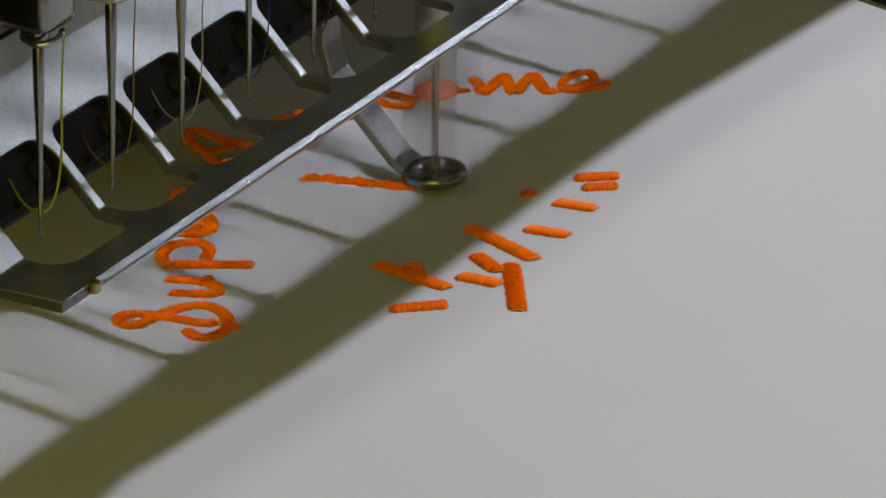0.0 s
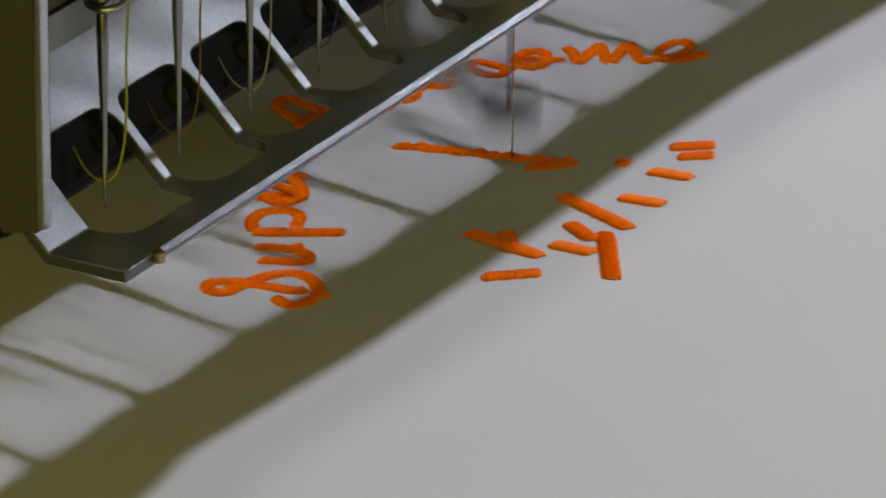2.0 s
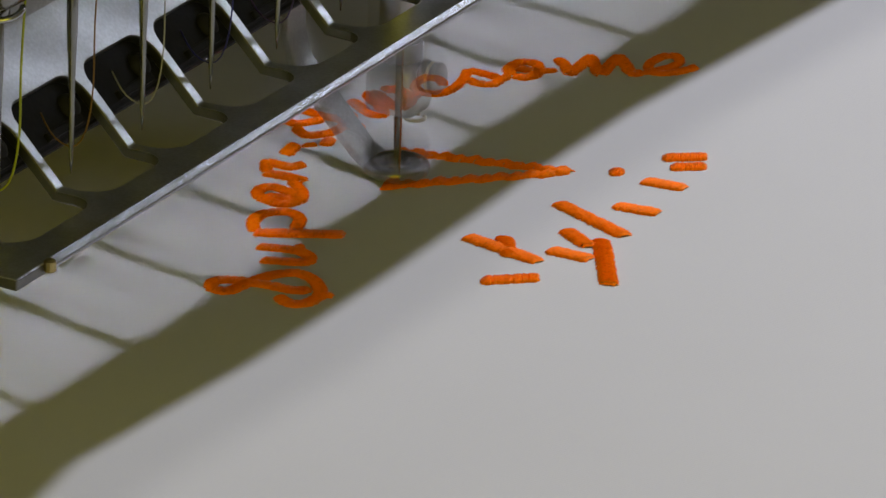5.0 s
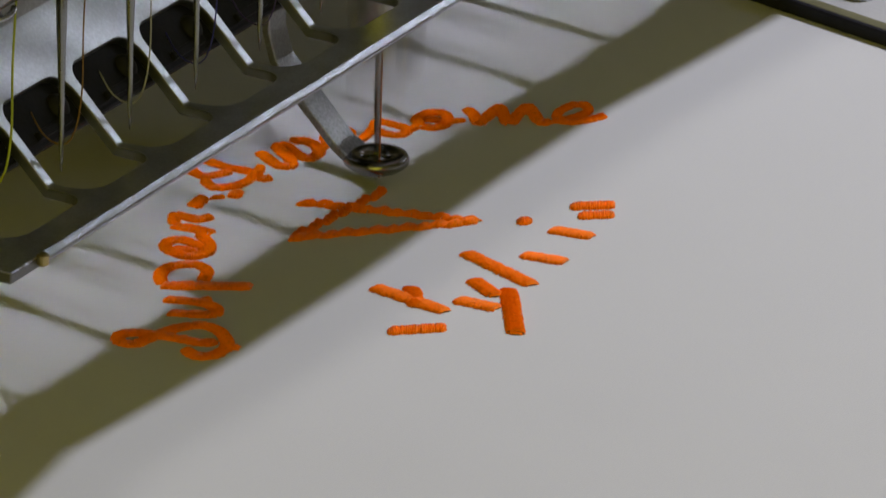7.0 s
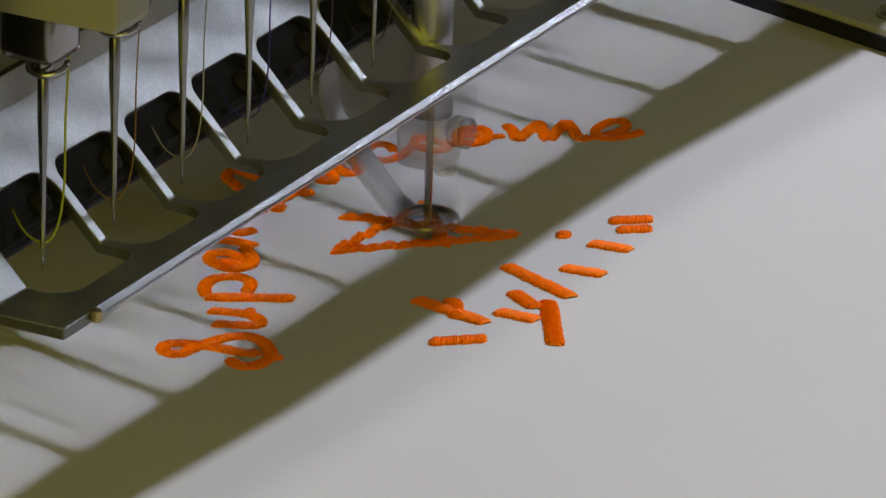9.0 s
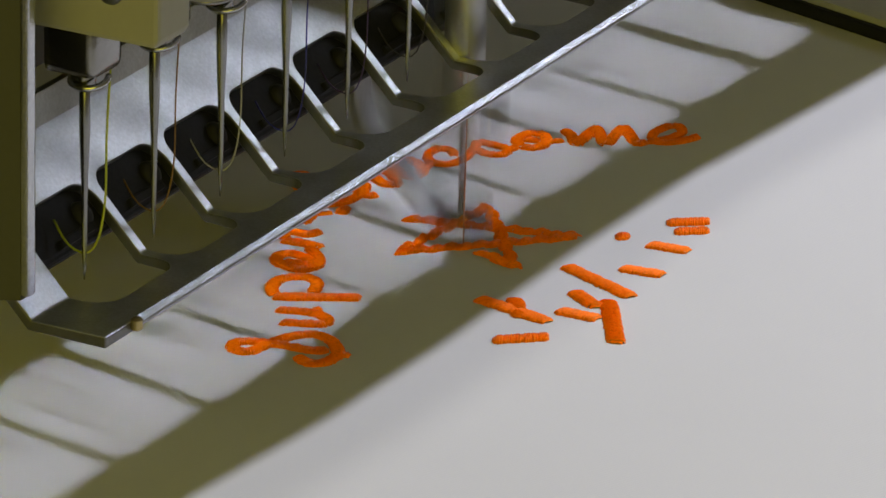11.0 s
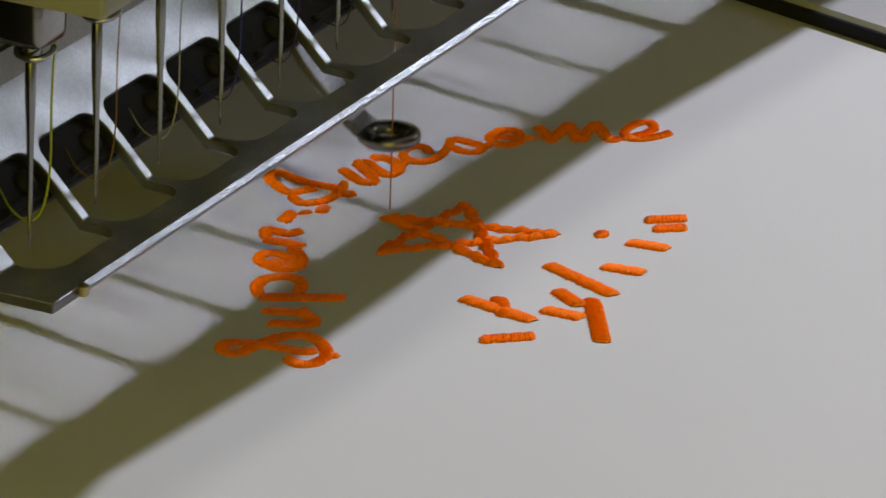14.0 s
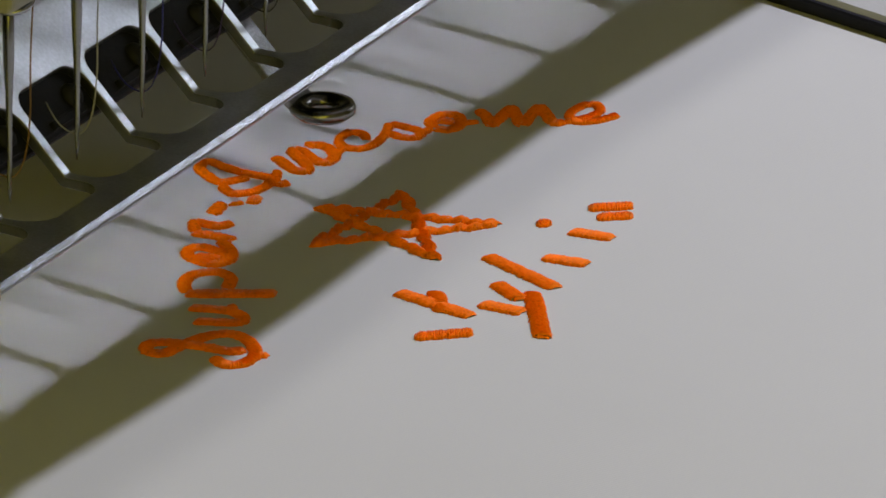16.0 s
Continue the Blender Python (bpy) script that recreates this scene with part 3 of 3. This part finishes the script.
LETTERS.append(("A", (123, 15), [
    (1.9, [(0.8, -4.1), (1.6, -2.5), (1.5, 1.7), (2.2, 5.1), (3.2, 9.0), (0.1, 8.9), (-2.5, 5.9), (-3.9, 2.7), (0.2, -0.1)]),
    (1.9, [(-5.4, 1.9), (-7.4, -1.0), (-5.7, -3.2), (-2.8, -4.3), (1.8, -3.9), (5.0, -3.0)]),
    (1.9, [(1.6, -3.5), (0.0, -5.9), (1.4, -6.9)]),
]))
LETTERS.append(("w", (136, 11), [
    (2.1, [(-2.9, 4.2), (-4.3, 2.1), (-6.5, -1.3), (-5.5, -3.1), (-2.6, -1.1), (-0.2, 2.0), (1.4, 3.2), (1.7, 1.6), (-0.9, -2.1), (-0.9, -4.2), (2.5, -3.9), (5.1, -1.3), (5.3, 1.4), (3.9, 1.9)]),
    (1.5, [(2.5, -3.9), (6.8, -3.4)]),
]))
LETTERS.append(("e", (148, 7), [
    (1.7, [(-0.4, -1.1), (1.4, 0.4), (1.0, 2.7), (-2.6, 2.8), (-5.2, 0.6), (-4.9, -2.0), (-2.2, -3.2), (2.6, -2.9), (7.7, -1.4)]),
]))
LETTERS.append(("s", (154, 1), [
    (1.7, [(1.9, 4.7), (1.7, 2.0), (1.0, -1.5), (-1.8, -1.9), (-2.8, 0.5), (-1.9, 2.6)]),
    (1.5, [(0.5, -1.8), (3.3, -2.5)]),
]))
LETTERS.append(("o", (161, -3), [
    (2, [(-3.1, 1.5), (-0.8, 3.3), (3.0, 2.8), (3.5, 0.3), (0.4, -1.7), (-2.8, -1.2), (-3.5, 1.1)]),
    (1.8, [(-0.2, 2.2), (0.7, -0.5)]),
    (0.9, [(0.4, -1.7), (2.9, -3.9)]),
]))
LETTERS.append(("m", (169, -12), [
    (2.1, [(-0.4, 7.4), (-2.6, 4.8), (-5.1, 2.8), (-1.0, 2.9), (3.1, 3.1), (-0.2, 0.5), (-2.6, -1.7), (1.9, -1.1), (5.9, -0.8), (3.4, -3.3), (0.4, -6.0), (1.8, -7.4)]),
]))
LETTERS.append(("e", (175, -21), [
    (1.7, [(-4.2, 1.6), (-1.2, -0.6), (2.9, -1.5), (5.5, 0.4), (3.9, 2.2), (-0.7, 2.4), (-3.3, -0.1), (-1.4, -2.8), (3.0, -4.9)]),
]))

# the second line is a row of plain satin bars
BARS = (109, -42), [
    [(-17.4, 14.0), (-20.4, -0.2)],
    [(-31.8, 3.9), (-25.9, -3.1)],
    [(-15.3, 0.8), (-15.2, -6.4)],
    [(-7.3, -4.3), (-22.8, -13.4)],
    [(2.6, 8.3), (-3.9, -6.8)],
    [(6.5, 0.3), (7.4, -7.1)],
    [(18.4, 1.2), (19.1, -5.9)],
    [(18.8, 7.3), (20.4, 5.5)],
    [(29.0, 2.9), (33.4, -3.0)],
    [(-14.5, 9.0), (-21.0, 4.5)],
    [(26.0, 0.0), (29.5, -4.6)],
    [(-6.8, 2.2), (-10.8, -4.0)],
]

STAR = [(117.1, -1.4), (124.2, -29.2), (102.9, -7.2), (129.0, -10.3), (106.7, -26.8)]
# when the needle starts and ends each of the star's five lines
STAR_TIMES = [(-2.7, 1.25), (1.25, 4.6), (4.6, 7.05), (7.05, 10.2), (10.2, 13.0)]


def build_hoop():
    hoop = thing("embroidery_hoop", "grey embroidery hoop with stretched white cotton cloth", "embroidery hoop")
    # the hoop sits a little askew under the needles
    x0, x1, y0, y1 = -0.20, 0.2405, -0.30, 0.20
    r, pivot, askew = 0.09, Vector((0.2405, -0.030)), Matrix.Rotation(radians(-17), 2)

    def rounded(grow):
        pts = []
        for cx, cy, a0 in ((x1 - r, y1 - r, 0), (x0 + r, y1 - r, 90), (x0 + r, y0 + r, 180), (x1 - r, y0 + r, 270)):
            for k in range(13):
                a = radians(a0 + 7.5 * k)
                pts.append(pivot + askew @ (Vector((cx + (r + grow) * math.cos(a), cy + (r + grow) * math.sin(a))) - pivot))
        return pts

    def ring(g0, g1, z0, z1, c):
        bm = bmesh.new()
        prof = [(g0, z0), (g0, z1 - c), (g0 + c, z1), (g1 - c, z1), (g1, z1 - c), (g1, z0)]
        loops = [[bm.verts.new((x, y, z)) for x, y in rounded(g)] for g, z in prof]
        n = len(loops[0])
        for a, b in zip(loops, loops[1:] + loops[:1]):
            for k in range(n):
                bm.faces.new((a[k], a[(k + 1) % n], b[(k + 1) % n], b[k]))
        return bm

    # narrow black ring between the cloth and the grey frame
    part("inner_rim", ring(0.0, 0.0016, -0.0045, 0.0024, 0.0004), RUBBER, hoop, "thin black rim inside the grey frame")
    part("outer_frame", ring(0.0018, 0.0190, -0.0060, 0.0030, 0.0008), GREY_PLASTIC, hoop, "grey plastic outer frame")
    part("frame_screw", lathe([(0.0030, 0), (0.0030, 0.0008), (0.0024, 0.0014), (0.0010, 0.0014), (0.0008, 0.0008)], (0.2470, -0.041, 0.0030), 20), STEEL, hoop, "small steel screw", True)
    bm = bmesh.new()
    top = bm.faces.new([bm.verts.new((x, y, 0)) for x, y in rounded(0.0)])
    made = bmesh.ops.extrude_face_region(bm, geom=[top])
    bmesh.ops.translate(bm, verts=[v for v in made["geom"] if isinstance(v, bmesh.types.BMVert)], vec=(0, 0, -0.0012))
    cloth = part("cloth", bm, CLOTH, hoop, "taut white woven cotton")
    for letter, (ox, oy), strokes in LETTERS:
        bm = bmesh.new()
        for width, pts in strokes:
            satin(bm, [((ox + x) / 1000, (oy + y) / 1000) for x, y in pts], width / 1000)
        name = "stitched_hyphen" if letter == "hyphen" else "stitched_letter"
        part(name, bm, ORANGE, cloth, "orange satin stitched " + ("hyphen" if letter == "hyphen" else "cursive letter " + letter))
    (ox, oy), bars = BARS
    for pts in bars:
        bm = bmesh.new()
        satin(bm, [((ox + x) / 1000, (oy + y) / 1000) for x, y in pts], 0.0028)
        part("stitched_bar", bm, ORANGE, cloth, "plain orange satin stitched bar")
    stitches = []
    for (a, b), (t0, t1) in zip(zip(STAR, STAR[1:] + STAR[:1]), STAR_TIMES):
        a, b = Vector(a) / 1000, Vector(b) / 1000
        n = 12
        for k in range(n):
            p, q = a.lerp(b, (k - 0.12) / n), a.lerp(b, (k + 1.12) / n)
            off = Vector((-(b - a).y, (b - a).x)).normalized() * (0.00022 if k % 2 else -0.00022)
            bm = bmesh.new()
            satin(bm, [tuple(p + off), tuple(q + off)], 0.0021, 0.00026, 0.0008, 0.75, 0.16, 0.0013)
            ob = part("star_stitch", bm, ORANGE, cloth)
            stitches.append((ob, t0 + (t1 - t0) * (k + 0.6) / n))
    return hoop, stitches


def build_sewing_thread():
    ob = thing("sewing_thread", "thin orange thread running down to the cloth", "thread", at=(PITCH * ACTIVE, 0, 0))
    part("strand", tube([(0, -0.0006, 0.0003), (0.0001, -0.0006, 0.02), (0, -0.0006, 0.045)], 0.00012, 6), SEWN, ob, smooth=True)
    return ob


def build_thread_picker():
    """The hooked blade that swings out from under the guard plate when the thread is cut."""
    picker = thing("thread_picker", "dark steel thread picker blade under the guard plate", "machine part", at=(0.1240, 0.036, 0))
    outline = [(-0.0096, 0.0236), (-0.0092, 0.0246), (-0.0086, 0.0258), (-0.0075, 0.0277), (0.0000, 0.0316), (0.0030, 0.0331), (0.0070, 0.0326), (0.0240, 0.0326),
               (0.0240, 0.0296), (0.0070, 0.0296), (0.0034, 0.0302), (0.0000, 0.0290), (-0.0048, 0.0247)]
    bm = bmesh.new()
    sides = [[bm.verts.new((x, y, z)) for y, z in outline] for x in (-0.0005, 0.0005)]
    n = len(outline)
    bm.faces.new(sides[0])
    bm.faces.new(sides[1][::-1])
    for k in range(n):
        bm.faces.new((sides[0][k], sides[0][(k + 1) % n], sides[1][(k + 1) % n], sides[1][k]))
    part("blade", bm, DULL, picker)
    part("slide", box((-0.0016, 0.0200, 0.0290), (0.0016, 0.0400, 0.0332), 0.0004), DULL, picker)
    return picker


SEWN = thread_material("orange_sewing_thread", (0.45, 0.13, 0.02))
build_room()
build_guard_plate()
build_thread_bar()
WORK = build_needle_units()
build_parked_threads()
FOOT = build_presser_foot()
build_head()
HOOP, STITCHES = build_hoop()
THREAD = build_sewing_thread()
PICKER = build_thread_picker()

# the hoop's travel on the machine (seconds, millimetres)
HOOP_ROWS = [(0, -4.5, 20.7), (0.5, -6.1, 25.4), (1, -7.6, 26.5), (1.5, -0.2, 22.7), (2, -1.0, 19.2), (2.5, 6.8, 15.5), (3, 4.2, 13.5), (3.5, 12.6, 9.8), (4, 13.0, 6.8), (4.5, 15.9, 7.2),
             (7, -12.9, 6.4), (7.5, -9.0, 11.4), (8, -5.7, 11.9), (10.5, 9.8, 22.7), (11, 8.7, 14.3), (11.5, 6.2, 14.8), (12, 4.8, 6.3), (12.5, 0.3, 3.6), (13, -0.4, -1.1), (13.5, -0.2, -0.8),
             (14, -0.4, -0.3), (14.5, -0.3, -0.1), (15, -0.2, 0), (15.5, 0, -0.1), (16, 0, 0)]
# the foot's height in tenths of a second: 0 on the cloth, 9 fully raised; a dot where the stroke simply alternates
STROKES = {0.0: "09090909278909081", 1.7: "9.955.0.1.8.90.5.900.3.9..1.89", 6.8: "691918759093691", 10.3: "09449.0289.90.6.90.269190980.419"}
# the last, slow strokes (seconds, height)
SLOW = [(13.4, 1), (13.5, 1), (13.6, 0.5), (13.67, 0.04), (13.7, 0), (13.73, 0.04), (13.8, 0.5), (13.9, 1), (14.0, 1), (14.1, 0.5), (14.17, 0.04), (14.2, 0), (14.23, 0.04), (14.3, 0.5), (14.4, 1), (15.75, 1)]


def stroke_heights():
    """Heights of the foot and of the needle bar, 0 to 1, frame by frame. The foot lingers at both ends of its travel, the needle rushes through."""
    n = 481
    seen = {}
    for t, text in STROKES.items():
        for k, ch in enumerate(text):
            if ch != ".":
                seen[frame(t + k / 10) - 1] = int(ch) / 9
    foot = [i % 2 if (i // 30) % 2 else (i + 1) % 2 for i in range(n)]
    needle = list(foot)
    for i, v in seen.items():
        foot[i] = needle[i] = v
        if v < 0.15:
            beside, needle_beside = (0.16, 0.16), (0.95, 0.80)
            needle[i] = 0.04
        elif v > 0.85:
            beside, needle_beside = (0.80, 0.80), (0.75, 0.75)
        else:
            beside, needle_beside = (0.0, 1.0), (0.0, 1.0)
        for j, f, w in ((i - 1, beside[0], needle_beside[0]), (i + 1, beside[1], needle_beside[1])):
            if 0 <= j < n and j not in seen:
                foot[j], needle[j] = f, w
    for (t0, a), (t1, b) in zip(SLOW, SLOW[1:]):
        i0, i1 = frame(t0) - 1, frame(t1) - 1
        for i in range(i0, i1 + 1):
            f = (i - i0) / (i1 - i0)
            foot[i] = needle[i] = a + (b - a) * f
    # the foot lifts clear at the end
    for i in range(frame(15.75) - 1, n):
        foot[i], needle[i] = 1.0 + 0.24 * min(1, (i - frame(15.75) + 1) / 7), 1.0
    return foot, needle


def motions():
    walk(HOOP, [(t, pose(x / 1000, y / 1000, 0)) for t, x, y in HOOP_ROWS])
    foot, needle = stroke_heights()
    x = PITCH * ACTIVE
    walk(FOOT, [(i / FPS, pose(x, 0, 0.0012 + 0.0113 * h)) for i, h in enumerate(foot)])
    walk(WORK, [(i / FPS, pose(x, 0, -0.009 + 0.045 * h)) for i, h in enumerate(needle)])
    back, out = pose(0.1240, 0.036, 0), pose(0.1240, 0, 0)
    walk(PICKER, [(0, back), (15.2, back), (15.28, out), (15.32, out), (15.4, pose(0.1240, -0.0008, 0)), (15.48, back), (16, back)])
    sewing, drawn = pose(x, 0, 0), pose(x, 0, 0.055)
    walk(THREAD, [(0, sewing), (15.43, sewing), (15.5, drawn), (16, drawn)])
    for ob, t in STITCHES:
        low, high = pose(0, 0, -0.0011), pose(0, 0, 0)
        if t <= 0:
            walk(ob, [(0, high), (16, high)])
        else:
            walk(ob, [(0, low), (max(t - 0.12, 0.03), low), (max(t, 0.07), high), (16, high)])


motions()
